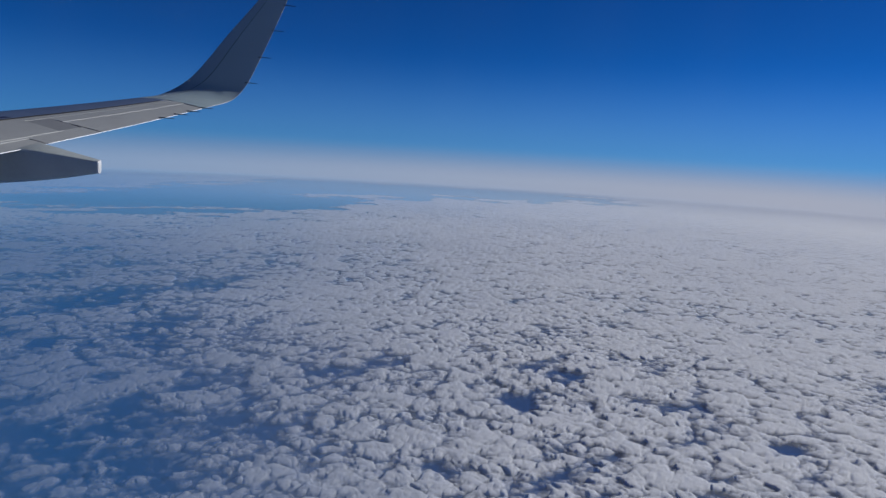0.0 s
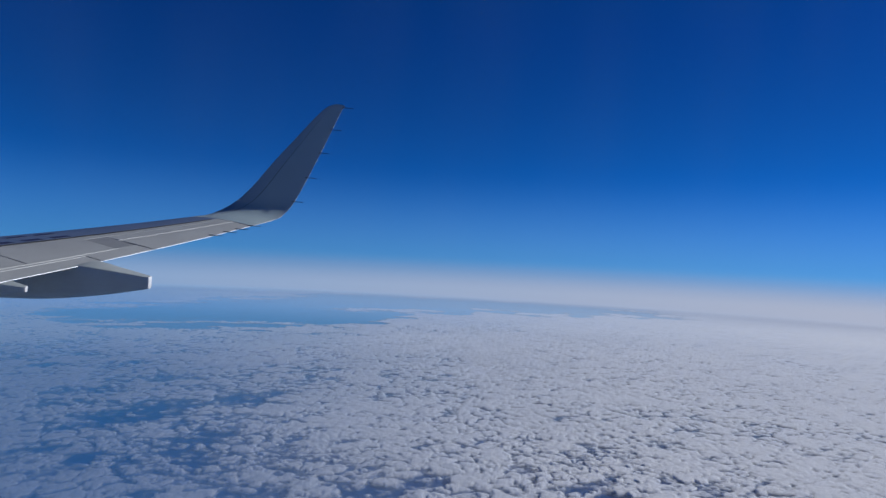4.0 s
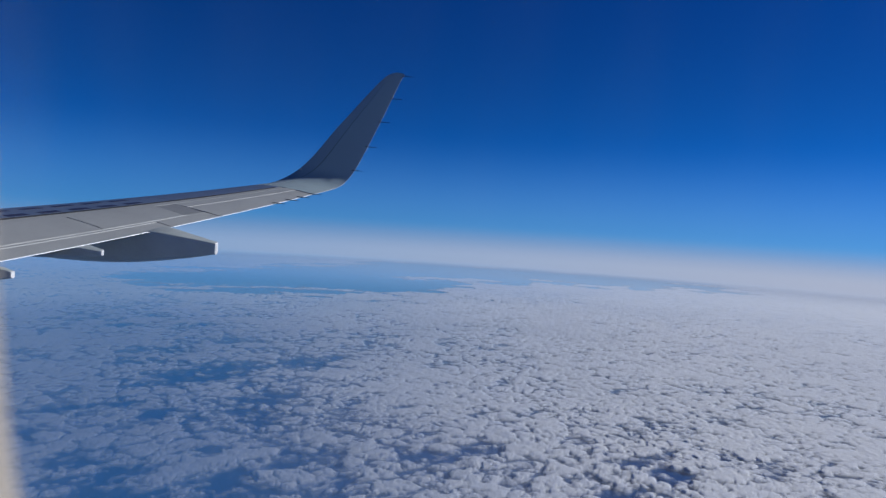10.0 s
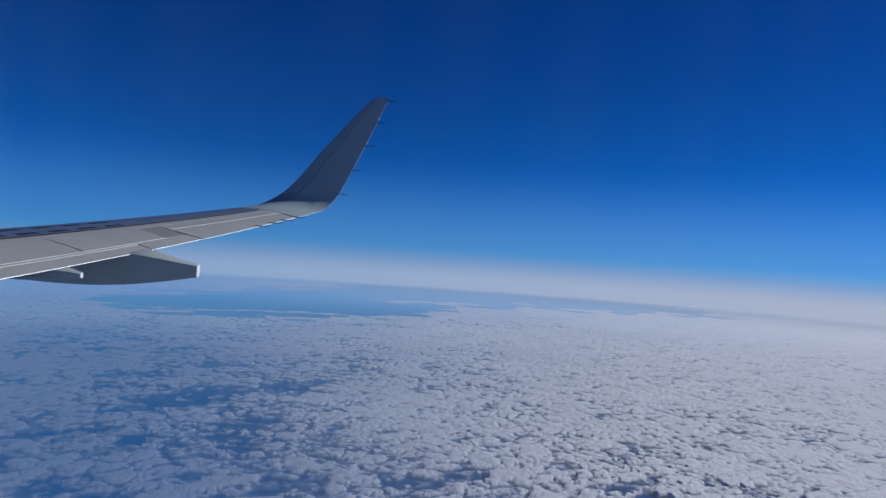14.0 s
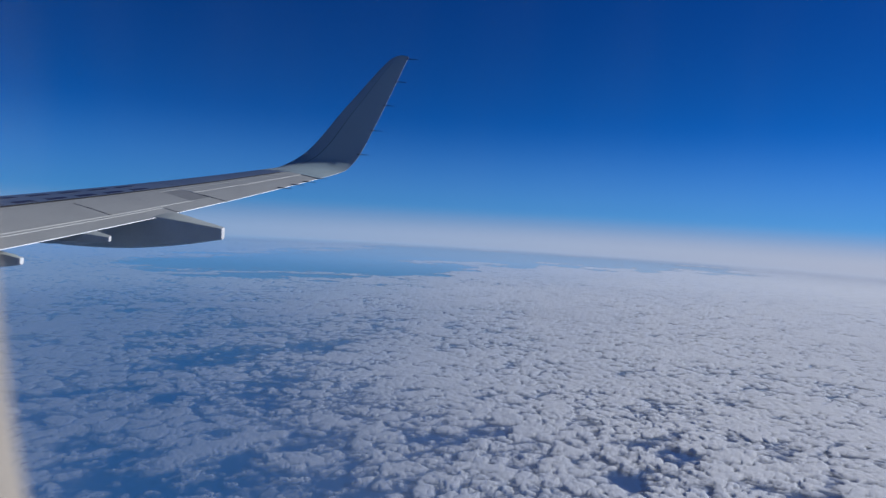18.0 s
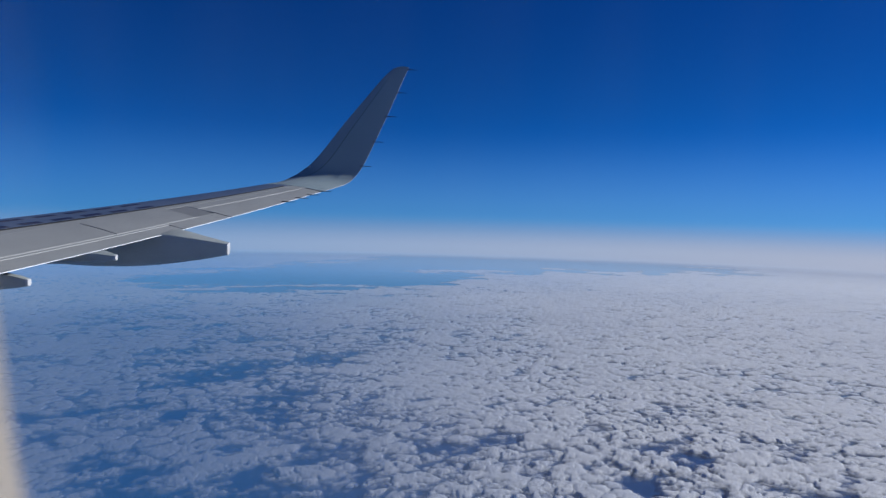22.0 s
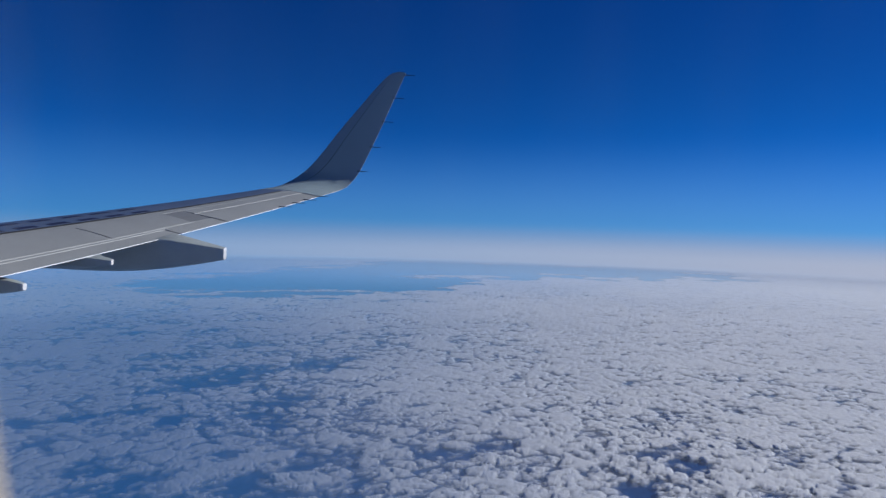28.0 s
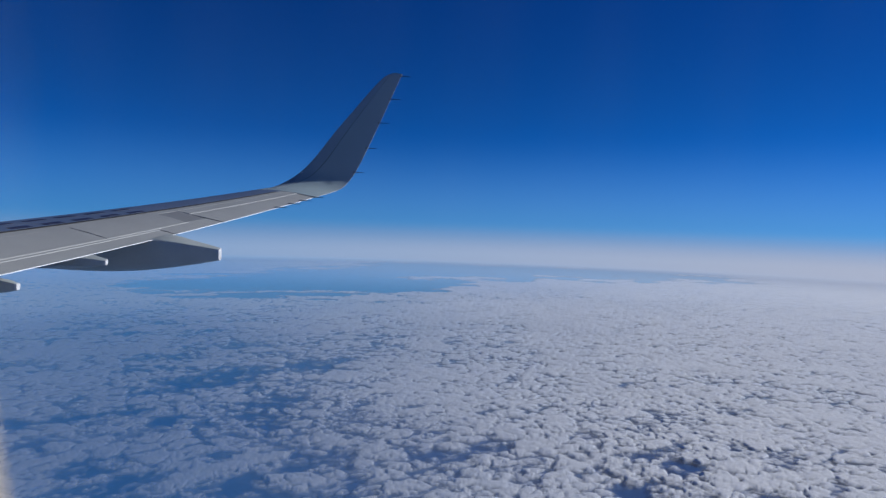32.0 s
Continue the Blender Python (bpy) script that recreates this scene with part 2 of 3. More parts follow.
# openings in the deck, in depths from the aircraft: aft, outboard, half length, half width, turn, strength
OPENINGS = [(0.94, 3.05, 0.12, 0.07, 47, 1.3), (0.88, 3.23, 0.15, 0.045, 43, 0.9), (0.04, 3.17, 0.33, 0.075, 46, 1.15), (0.61, 2.68, 0.10, 0.075, -67, 1.3),
            (-1.66, 4.37, 0.62, 0.15, 46, 0.85), (-1.65, 4.02, 0.30, 0.12, 56, 0.6), (-1.10, 4.73, 0.25, 0.10, 70, 0.85), (-1.94, 3.37, 0.40, 0.10, 38, 0.75),
            (-1.59, 3.30, 0.16, 0.06, 80, 0.6), (-1.19, 3.14, 0.32, 0.05, 48, 0.55), (-1.33, 2.56, 0.17, 0.07, 39, 0.75), (-0.94, 2.63, 0.19, 0.07, 44, 0.9),
            (-0.63, 2.77, 0.10, 0.06, 54, 0.8), (-0.45, 2.56, 0.25, 0.085, -67, 1.1), (-0.63, 2.47, 0.22, 0.08, -18, 0.8), (-0.28, 2.99, 0.15, 0.05, 35, 0.8),
            (-0.65, 3.81, 0.09, 0.05, 57, 0.7), (0.50, 3.81, 0.09, 0.05, -50, 0.7), (0.61, 3.40, 0.09, 0.05, -62, 0.7), (-0.24, 6.28, 0.30, 0.09, 70, 0.5),
            (0.98, 4.65, 0.12, 0.05, 49, 0.6), (-1.19, 2.29, 0.25, 0.07, 20, 0.8), (-0.23, 3.32, 0.08, 0.045, 40, 0.6), (-0.17, 2.76, 0.08, 0.045, 61, 0.7),
            (2.15, 4.44, 0.12, 0.05, 41, 0.6), (1.41, 5.14, 0.13, 0.05, 49, 0.5), (-3.3, 5.6, 0.45, 0.12, 30, 0.5), (1.55, 2.25, 0.10, 0.05, 30, 1.0),
            (0.20, 2.10, 0.15, 0.06, 0, 0.9), (-2.5, 4.7, 0.35, 0.08, 35, 0.5)]


def cloud_cover(x, y, r, phi, q):
    """How thick the deck is over each place; below 0 it is open."""
    d = 0.42 + 0.8 * (fbm(x * 1.1, y * 1.1, 5, 4) - 0.5) + 1.4 * (fbm(x * 4.5, y * 4.5, 11, 4) - 0.5)
    d += 0.36 * step(-30, 27, np.degrees(phi)) + 0.50 * step(2.8, 8.0, r) - (0.24 + 0.04 * (1 - step(-6, 14, np.degrees(phi)))) * step(-3.3, -2.4, -r)
    for ox, oy, a, b, turn, k in OPENINGS:
        c, s = math.cos(radians(turn)), math.sin(radians(turn))
        wob = 0.5 * (fbm(x * 7, y * 7, 23, 3) - 0.5)
        u, v = ((x - ox) * c + (y - oy) * s) / a, (-(x - ox) * s + (y - oy) * c) / b
        d -= 0.95 * k * np.exp(-np.maximum(0, np.hypot(u, v) + wob) ** 2)
    # the wide lane of open sea far out
    deg = np.degrees(phi)
    rough = 0.024 * (fbm(deg * 0.30, q * 320, 31, 5) - 0.5)
    far_side = np.interp(deg, (-34, -30, -26, -20, -14, -8, 2, 11, 19, 27), (0.100, 0.086, 0.078, 0.074, 0.064, 0.050, 0.046, 0.046, 0.049, 0.058))
    near_side = np.interp(deg, (-34, -30, -26, -19, -12, -5, -2, 0, 6, 19, 27), (0.080, 0.091, 0.104, 0.107, 0.104, 0.096, 0.088, 0.079, 0.0690, 0.0632, 0.0575))
    lane = (1 - step(17, 25, deg)) * step(-0.002, 0.008, q - far_side + rough) * step(-0.002, 0.003, near_side - q + rough)
    streak = np.exp(-(((deg + 3) / 4.5) ** 2 + ((q - 0.0745 + rough * 0.4) / 0.0022) ** 2)) + 0.9 * np.exp(-(((deg + 17) / 9) ** 2 + ((q - 0.0990 + rough * 0.5) / 0.0018) ** 2))
    slit = np.exp(-(((deg + 10) / 7.0) ** 2 + ((q - 0.1110 + rough * 0.3) / 0.0016) ** 2))
    return d - 1.9 * lane * (1 - np.clip(1.6 * streak, 0, 1)) - 0.75 * slit


def cloud_deck():
    fine = np.radians(np.linspace(-46, 50, 1560))
    coarse = np.radians(np.linspace(50, 314, 120))[1:-1]
    phi = np.concatenate([fine, coarse])
    q = np.concatenate([np.linspace(0.62, 0.30, 230), np.linspace(0.30, DEEP / DECK, 420)[1:]])
    rows, cols = len(q), len(phi)
    Q, P = np.meshgrid(q, phi, indexing="ij")
    r = 1 / Q
    x, y = r * np.sin(P), r * np.cos(P)
    bend_x = x + 0.075 * (fbm(x * 6, y * 6, 41, 5) - 0.5)
    bend_y = y + 0.075 * (fbm(x * 6, y * 6, 47, 5) - 0.5)
    dense = step(-34, 22, np.degrees(P) + 14 * (fbm(x * 0.7, y * 0.7, 83, 3) - 0.5))       # thin towards the nose, solid towards the tail
    large = puffs(bend_x / 0.34, bend_y / 0.34, 3)
    broad, tight = puffs(bend_x / 0.138 + 7.3, bend_y / 0.138, 9), puffs(bend_x / 0.083 + 1.9, bend_y / 0.083 + 4.4, 27)
    small = puffs(bend_x / 0.043, bend_y / 0.043 + 3.1, 15)
    joined, fused = step(0.44, 0.66, fbm(x * 4, y * 4, 53, 3)), step(0.46, 0.68, fbm(x * 7, y * 7, 57, 3))          # here and there neighbours run together
    broad, tight = np.maximum(broad, 0.62 * joined), np.maximum(tight, 0.62 * fused)
    mid = broad * (0.70 - 0.22 * dense) + tight * (0.30 + 0.22 * dense)
    tiny = puffs(bend_x / 0.025, bend_y / 0.025 + 5.7, 21) * np.clip(3.6 / r, 0, 1) ** 2
    cover = cloud_cover(x, y, r, P, Q)
    near = np.clip(9.0 / r, 0, 1) ** 1.2
    wisps = fbm(x * 26, y * 26, 71, 4) - 0.5
    heap = 0.18 * large + 0.64 * mid + 0.18 * small
    thick = cover + (2.8 * (heap - 0.54) + 1.3 * wisps) * near
    full = step(-0.5, 0.9, thick)
    swell = 0.6 + 0.8 * fbm(x * 0.9, y * 0.9, 97, 3)          # some stretches lie smooth, others are heaped
    sunlit = 1 - 0.32 * step(2, 36, np.degrees(P))          # towards the sun the deck lies closer
    z = -1.034 + full * (0.45 + 0.55 * near) * (0.0130 * sunlit * (0.65 + 0.35 * dense) * mid + swell * (0.0030 * large + 0.0028 * small + 0.0013 * tiny + 0.0038 * wisps))
    crease = step(0.14, 0.58, mid + 0.12 * small + 0.5 * wisps)       # the heaps are thin where they meet
    alpha = (0.38 + 0.60 * dense) * step(-0.35, 0.75, thick) * (1 - (0.56 + 0.08 * dense) * near * (1 - crease))
    co = np.stack([x * DEEP, y * DEEP, z * DEEP], -1).reshape(-1, 3)
    i = np.arange((rows - 1) * cols).reshape(rows - 1, cols)
    j = np.roll(i, -1, axis=1)
    quads = np.stack([i, j, j + cols, i + cols], -1).reshape(-1, 4)
    a = alpha.reshape(-1)
    quads = quads[a[quads].max(axis=1) > 0.01]
    me = bpy.data.meshes.new("cloud_deck")
    me.vertices.add(len(co))
    me.vertices.foreach_set("co", co.astype(np.float32).ravel())
    me.loops.add(quads.size)
    me.loops.foreach_set("vertex_index", quads.astype(np.int32).ravel())
    me.polygons.add(len(quads))
    me.polygons.foreach_set("loop_start", np.arange(0, quads.size, 4, dtype=np.int32))
    me.polygons.foreach_set("use_smooth", np.ones(len(quads), dtype=bool))
    me.update(calc_edges=True)
    at = me.attributes.new("cover", "FLOAT", "POINT")
    at.data.foreach_set("value", a.astype(np.float32))
    me.materials.append(M_CLOUD)
    ob = new("cloud_deck", me)
    ob.location = EYE
    return tagged(ob, "broken white deck of small heaped clouds over blue sea", "clouds", kind="stuff")


def disc(name, radius, z, mat, n=96):
    bm = bmesh.new()
    ring = [bm.verts.new((radius * math.cos(2 * math.pi * i / n), radius * math.sin(2 * math.pi * i / n), 0)) for i in range(n)]
    bm.faces.new(ring)
    ob = part(name, bm, mat, None, smooth=False)
    ob.location = (EYE.x, EYE.y, z)
    return ob


cloud_deck()
tagged(disc("water", DECK - 5, EYE.z - 1.040 * DEEP, M_SEA), "deep blue open sea far below the clouds", "sea", kind="structure")


def air_glow_ring(name, radius, low, high, levels, label, glow, arc):
    bm = bmesh.new()
    n = 120
    turns = [radians(arc[0] + (arc[1] - arc[0]) * i / n) for i in range(n + 1)]          # from outboard towards the tail
    rings = [[bm.verts.new((radius * math.sin(a), radius * math.cos(a), z * DEEP)) for a in turns] for z in (low, high)]
    for i in range(n):
        bm.faces.new((rings[0][i], rings[0][i + 1], rings[1][i + 1], rings[1][i]))
    bmesh.ops.remove_doubles(bm, verts=bm.verts, dist=1e-3)
    ob = part(name, bm, air_glow_material(name, levels, glow), None)
    ob.location = EYE
    tagged(ob, label, "haze", kind="structure")


HAZE_GLOW = ((0.235, 0.34, 0.50), (0.42, 0.43, 0.495))      # painted haze glow towards the nose and towards the tail
air_glow_ring("backdrop", FAR + 20, -1.2, 3.3, [(-0.95, 0.22, 1.0, 0.0)], "glowing backdrop band painted as haze along the far horizon", HAZE_GLOW, arc=(-54, 43))
air_glow_ring("backdrop_sky", FAR + 40, -1.2, 4.0, [(-0.6, 3.2, 0.70, 0.0)], "glowing backdrop painted as pale blue air low over the horizon", ((0.080, 0.195, 0.355), (0.130, 0.265, 0.445)), arc=(-54, 43))


def haze_glow_sheet():
    """Sheet above the cloud tops, painted and glowing as haze, denser with distance."""
    m = bpy.data.materials.new("painted_haze")
    m.use_nodes = True
    m.cycles.emission_sampling = "NONE"
    n, l = m.node_tree.nodes, m.node_tree.links
    n.clear()
    out, mix, body = n.new("ShaderNodeOutputMaterial"), n.new("ShaderNodeMixShader"), n.new("ShaderNodeMixShader")
    clear, white = n.new("ShaderNodeBsdfTransparent"), n.new("ShaderNodeBsdfDiffuse")
    co, size, unit, sep = n.new("ShaderNodeTexCoord"), n.new("ShaderNodeVectorMath"), n.new("ShaderNodeVectorMath"), n.new("ShaderNodeSeparateXYZ")
    size.operation, unit.operation = "LENGTH", "NORMALIZE"
    l.new(co.outputs["Object"], size.inputs[0])

    def ramp(value, low, high, a, c, smooth=True):
        r = n.new("ShaderNodeMapRange")
        r.interpolation_type = "SMOOTHSTEP" if smooth else "LINEAR"
        r.inputs["From Min"].default_value, r.inputs["From Max"].default_value = low, high
        r.inputs["To Min"].default_value, r.inputs["To Max"].default_value = a, c
        l.new(value, r.inputs["Value"])
        return r.outputs[0]

    def calc(op, a, c):
        r = n.new("ShaderNodeMath")
        r.operation = op
        for k, v in enumerate((a, c)):
            if isinstance(v, float):
                r.inputs[k].default_value = v
            else:
                l.new(v, r.inputs[k])
        return r.outputs[0]

    def blend(f, a, c):
        r = n.new("ShaderNodeMix")
        r.data_type = "RGBA"
        l.new(f, r.inputs[0])
        for k, v in ((6, a), (7, c)):
            if isinstance(v, tuple):
                r.inputs[k].default_value = (*v, 1)
            else:
                l.new(v, r.inputs[k])
        return r.outputs[2]

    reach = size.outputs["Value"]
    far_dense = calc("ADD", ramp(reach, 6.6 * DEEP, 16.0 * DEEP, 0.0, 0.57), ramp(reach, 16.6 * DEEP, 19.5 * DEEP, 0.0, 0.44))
    # painted tint of the air: blue towards the nose, whiter towards the sun
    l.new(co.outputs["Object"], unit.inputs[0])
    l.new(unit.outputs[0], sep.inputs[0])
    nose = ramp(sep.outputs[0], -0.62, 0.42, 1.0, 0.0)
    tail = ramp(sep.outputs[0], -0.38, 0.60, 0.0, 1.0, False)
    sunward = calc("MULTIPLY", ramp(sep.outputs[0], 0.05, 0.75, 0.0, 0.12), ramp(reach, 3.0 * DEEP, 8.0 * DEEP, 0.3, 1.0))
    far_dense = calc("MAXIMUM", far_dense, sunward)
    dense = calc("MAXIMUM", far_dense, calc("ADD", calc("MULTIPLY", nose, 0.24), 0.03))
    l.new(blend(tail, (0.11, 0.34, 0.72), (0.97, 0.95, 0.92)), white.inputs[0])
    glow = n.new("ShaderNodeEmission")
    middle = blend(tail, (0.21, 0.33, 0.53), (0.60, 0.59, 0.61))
    l.new(blend(ramp(reach, 12.5 * DEEP, 18.7 * DEEP, 0.0, 1.0), middle, blend(tail, HAZE_GLOW[0], HAZE_GLOW[1])), glow.inputs[0])
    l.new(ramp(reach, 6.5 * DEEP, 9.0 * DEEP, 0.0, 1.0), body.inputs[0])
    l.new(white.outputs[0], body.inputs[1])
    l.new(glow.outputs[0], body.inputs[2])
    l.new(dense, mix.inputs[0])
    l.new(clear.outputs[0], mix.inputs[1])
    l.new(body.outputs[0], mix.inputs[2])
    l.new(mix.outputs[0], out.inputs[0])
    tagged(disc("backdrop_painted_haze", DECK + 4, EYE.z - 0.992 * DEEP, m), "sheet painted and glowing as pale haze over the far clouds", "haze", kind="structure")


haze_glow_sheet()


def painted_airlight():
    """Sheet between the deck and the sea, blue airlight painted on, denser with distance."""
    m = bpy.data.materials.new("painted_airlight")
    m.use_nodes = True
    n, l = m.node_tree.nodes, m.node_tree.links
    n.clear()
    out, mix = n.new("ShaderNodeOutputMaterial"), n.new("ShaderNodeMixShader")
    clear, blue = n.new("ShaderNodeBsdfTransparent"), n.new("ShaderNodeBsdfDiffuse")
    co, size, depth = n.new("ShaderNodeTexCoord"), n.new("ShaderNodeVectorMath"), n.new("ShaderNodeMapRange")
    size.operation = "LENGTH"
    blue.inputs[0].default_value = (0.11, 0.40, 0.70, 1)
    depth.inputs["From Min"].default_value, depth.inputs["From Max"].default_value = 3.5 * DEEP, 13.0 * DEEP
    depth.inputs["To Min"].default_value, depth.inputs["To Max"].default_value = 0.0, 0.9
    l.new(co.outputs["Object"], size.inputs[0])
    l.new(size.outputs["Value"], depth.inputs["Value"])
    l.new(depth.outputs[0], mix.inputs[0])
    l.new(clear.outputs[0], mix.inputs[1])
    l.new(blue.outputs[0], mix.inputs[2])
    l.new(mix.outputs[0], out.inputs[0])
    tagged(disc("backdrop_airlight", DECK - 2, EYE.z - 1.037 * DEEP, m), "sheet with blue airlight painted on between the clouds and the sea", "air", kind="structure")


painted_airlight()

# ---- the wing ----
wing = tagged(new("aircraft_wing"), "grey swept airliner wing with upturned tip, beside the cabin", "aircraft wing")
# stations of the upturned tip: trailing and leading edge, from the eye
TIP_TE = [(-3.65, 15.15, 0.62), (-3.53, 15.6, 0.715), (-3.40, 15.82, 0.81), (-3.28, 15.97, 0.965), (-3.16, 16.05, 1.155), (-3.03, 16.1, 1.42),
          (-2.80, 16.17, 1.95), (-2.55, 16.26, 2.56), (-2.31, 16.35, 3.17), (-2.17, 16.4, 3.52), (-2.11, 16.42, 3.63)]
TIP_LE = [(-5.18, 15.15, 0.635), (-4.92, 15.5, 0.765), (-4.66, 15.75, 0.95), (-4.42, 15.92, 1.165), (-4.2, 16.02, 1.42), (-3.98, 16.1, 1.72),
          (-3.64, 16.18, 2.2), (-3.2, 16.26, 2.76), (-2.8, 16.34, 3.27), (-2.52, 16.4, 3.57), (-2.30, 16.42, 3.66)]
U_TIP, U_STEP = 16.9, 0.30
U_END = U_TIP + U_STEP * (len(TIP_TE) - 1)


def along(points, k):
    k = min(max(k, 0), len(points) - 1 - 1e-6)
    i = int(k)
    t = k - i
    p = [Vector(points[min(max(i + d, 0), len(points) - 1)]) for d in (-1, 0, 1, 2)]
    return 0.5 * (2 * p[1] + (p[2] - p[0]) * t + (2 * p[0] - 5 * p[1] + 4 * p[2] - p[3]) * t * t + (3 * p[1] - p[0] - 3 * p[2] + p[3]) * t ** 3)


def edges(u):
    """Leading and trailing edge at span u (metres from the aircraft's middle line, then up the tip)."""
    if u > U_TIP:
        k = (u - U_TIP) / U_STEP
        return EYE + along(TIP_LE, k), EYE + along(TIP_TE, k)
    d = u - 9.58
    z = -0.784 + 0.165 * d + 0.0037 * d * d
    x = -8.3 + 0.307 * (max(u, 6.4) - 1.75)
    chord = 3.77 - 0.2131 * (u - 6.4) if u > 6.4 else 3.77 + 0.52 * (6.4 - u)
    tilt = math.tan(radians(2 - 0.3 * (u - 13)))
    te = EYE + Vector((x, u - 1.75, z))
    return te + Vector((-chord, 0, chord * tilt)), te


def thickness(s, t):
    return 5 * t * (0.2969 * math.sqrt(s) - 0.126 * s - 0.3516 * s * s + 0.2843 * s ** 3 - 0.1036 * s ** 4)


def skin(u, s, side=1, off=0.0):
    le, te = edges(u)
    a, b = edges(min(u + 0.02, U_END))[1], edges(max(u - 0.02, 1.9))[1]
    n = (te - le).cross(a - b).normalized()
    c = (te - le).length
    blend = min(max((u - U_TIP) / 0.9, 0), 1)
    t, camber = 0.115 - 0.035 * blend, 0.02 * (1 - blend)
    if off < 0:
        off = -min(-off, 0.4 * c * thickness(s, t))          # never through the other side
    return le + (te - le) * s + n * (c * (side * thickness(s, t) + 4 * camber * s * (1 - s)) + side * off)


def spread(a, b, n):
    return [a + (b - a) * i / n for i in range(n + 1)]


def panel(name, u0, u1, s0, s1, mat, side=1, off=0.0, deep=0.012, nu=10, ns=8, label="", skew=0.0, parent=None):
    """A sheet of the skin with its own edges; s0 and s1 may be pairs: inboard and outboard."""
    s0, s1 = (s0, s0) if isinstance(s0, float) else s0, (s1, s1) if isinstance(s1, float) else s1
    bm = bmesh.new()
    tops, lows = [], []
    for i, u in enumerate(spread(u0, u1, nu)):
        k = i / nu
        a, b = s0[0] + (s0[1] - s0[0]) * k, s1[0] + (s1[1] - s1[0]) * k
        ss = [a + (b - a) * (j / ns) ** (2 if a < 0.01 else 1) for j in range(ns + 1)]
        tops.append([bm.verts.new(skin(u + skew * (s - 0.5), s, side, off)) for s in ss])
        lows.append([bm.verts.new(skin(u + skew * (s - 0.5), s, side, off - deep)) for s in ss])
    for i in range(nu):
        for j in range(ns):
            bm.faces.new((tops[i][j], tops[i + 1][j], tops[i + 1][j + 1], tops[i][j + 1]))
            bm.faces.new((lows[i][j], lows[i][j + 1], lows[i + 1][j + 1], lows[i + 1][j]))
        for j in (0, ns):
            bm.faces.new((tops[i][j], lows[i][j], lows[i + 1][j], tops[i + 1][j]))
    for i in (0, nu):
        for j in range(ns):
            bm.faces.new((tops[i][j], tops[i][j + 1], lows[i][j + 1], lows[i][j]))
    return part(name, bm, mat, parent or wing, label)


def core():
    bm = bmesh.new()
    us = spread(1.98, 6.4, 4)[:-1] + spread(6.4, U_TIP, 30)[:-1] + spread(U_TIP, U_TIP + 0.5, 10)
    ss = [0.5 - 0.5 * math.cos(math.pi * i / 20) for i in range(21)]
    rings = []
    for u in us:
        rings.append([bm.verts.new(skin(u, s, 1, -0.010)) for s in ss] + [bm.verts.new(skin(u, s, -1, -0.004)) for s in ss[-2:0:-1]])
    n = len(rings[0])
    for a, b in zip(rings, rings[1:]):
        for i in range(n):
            bm.faces.new((a[i], a[(i + 1) % n], b[(i + 1) % n], b[i]))
    bm.faces.new(rings[0])
    bm.faces.new(rings[-1][::-1])
    part("wing_core", bm, M_CORE, wing, "dark primer showing in the panel gaps")


core()
for a, b in ((1.98, 5.5), (5.51, 8.6), (8.61, 11.4), (11.41, 13.9), (13.91, 16.53)):
    panel("wing_box_panel", a, b, 0.02, (0.508, 0.508) if b < 14 else (0.508, 0.528), M_BOX, nu=14, ns=22, label="darker blue-grey painted wing box skin")
for a, b in ((6.7, 10.6), (10.604, 13.68), (13.684, 16.5)):
    panel("spar_strip", a, b, (0.521, 0.521) if b < 14 else (0.521, 0.541), (0.594, 0.594) if b < 14 else (0.594, 0.613), M_PANEL, nu=12, ns=2)
for a, b in ((6.7, 8.28), (8.30, 10.03), (10.05, 11.74), (11.765, 13.30)):
    panel("spoiler", a, b, 0.600, 0.864, M_PANEL, off=0.004, nu=8, ns=6, label="light grey spoiler panel", skew=-0.45)
for a, b in ((6.7, 13.68), (13.684, 16.36)):
    panel("sealant_strip", a, b, (0.504, 0.504) if b < 14 else (0.504, 0.526), (0.527, 0.527) if b < 14 else (0.530, 0.548), M_RUBBER, off=0.007, nu=14, ns=1, label="black rubber sealant strip")
panel("flap_shroud", 6.6, 12.5, 0.872, 0.889, M_PANEL, nu=20, ns=2)
panel("flap", 6.6, 12.475, 0.896, 0.995, M_PANEL, off=-0.002, nu=20, ns=3, label="light grey outboard flap")
panel("fixed_panel", 12.50, 13.585, 0.868, 0.995, M_PANEL, nu=6, ns=3)
panel("recessed_bay", 13.31, 13.71, 0.600, 0.862, M_BAY, off=-0.003, deep=0.005, skew=-0.40, nu=3, ns=4, label="darker grey recessed bay")
panel("shroud_panel", 13.66, 16.53, (0.600, 0.62), (0.712, 0.755), M_PANEL, nu=14, ns=4)
panel("aileron", 13.62, 16.47, (0.722, 0.765), 0.995, M_PANEL, off=0.002, nu=14, ns=6, label="light grey aileron with discharge wicks")
sharklet = panel("sharklet", 16.545, U_END - 0.01, 0.2830, 0.995, M_SHARK, nu=60, ns=14, label="upturned grey wing tip fin, shaded on its inboard face")
panel("leading_edge_strip", 16.545, U_END - 0.01, 0.0, 0.272, M_LEAD, nu=60, ns=10)
panel("seam_strip", 16.56, U_END - 0.03, 0.268, 0.287, M_RUBBER, off=-0.003, deep=0.004, nu=60, ns=1, label="dark sealed seam along the tip fin")
panel("outer_skin", 16.545, U_END - 0.01, 0.0, 0.995, M_SHARK, side=-1, nu=60, ns=14)
panel("seal_strip", 13.62, 16.5, (0.715, 0.758), (0.721, 0.764), M_SEAL, off=0.006, nu=14, ns=1, label="thin white seal strip")
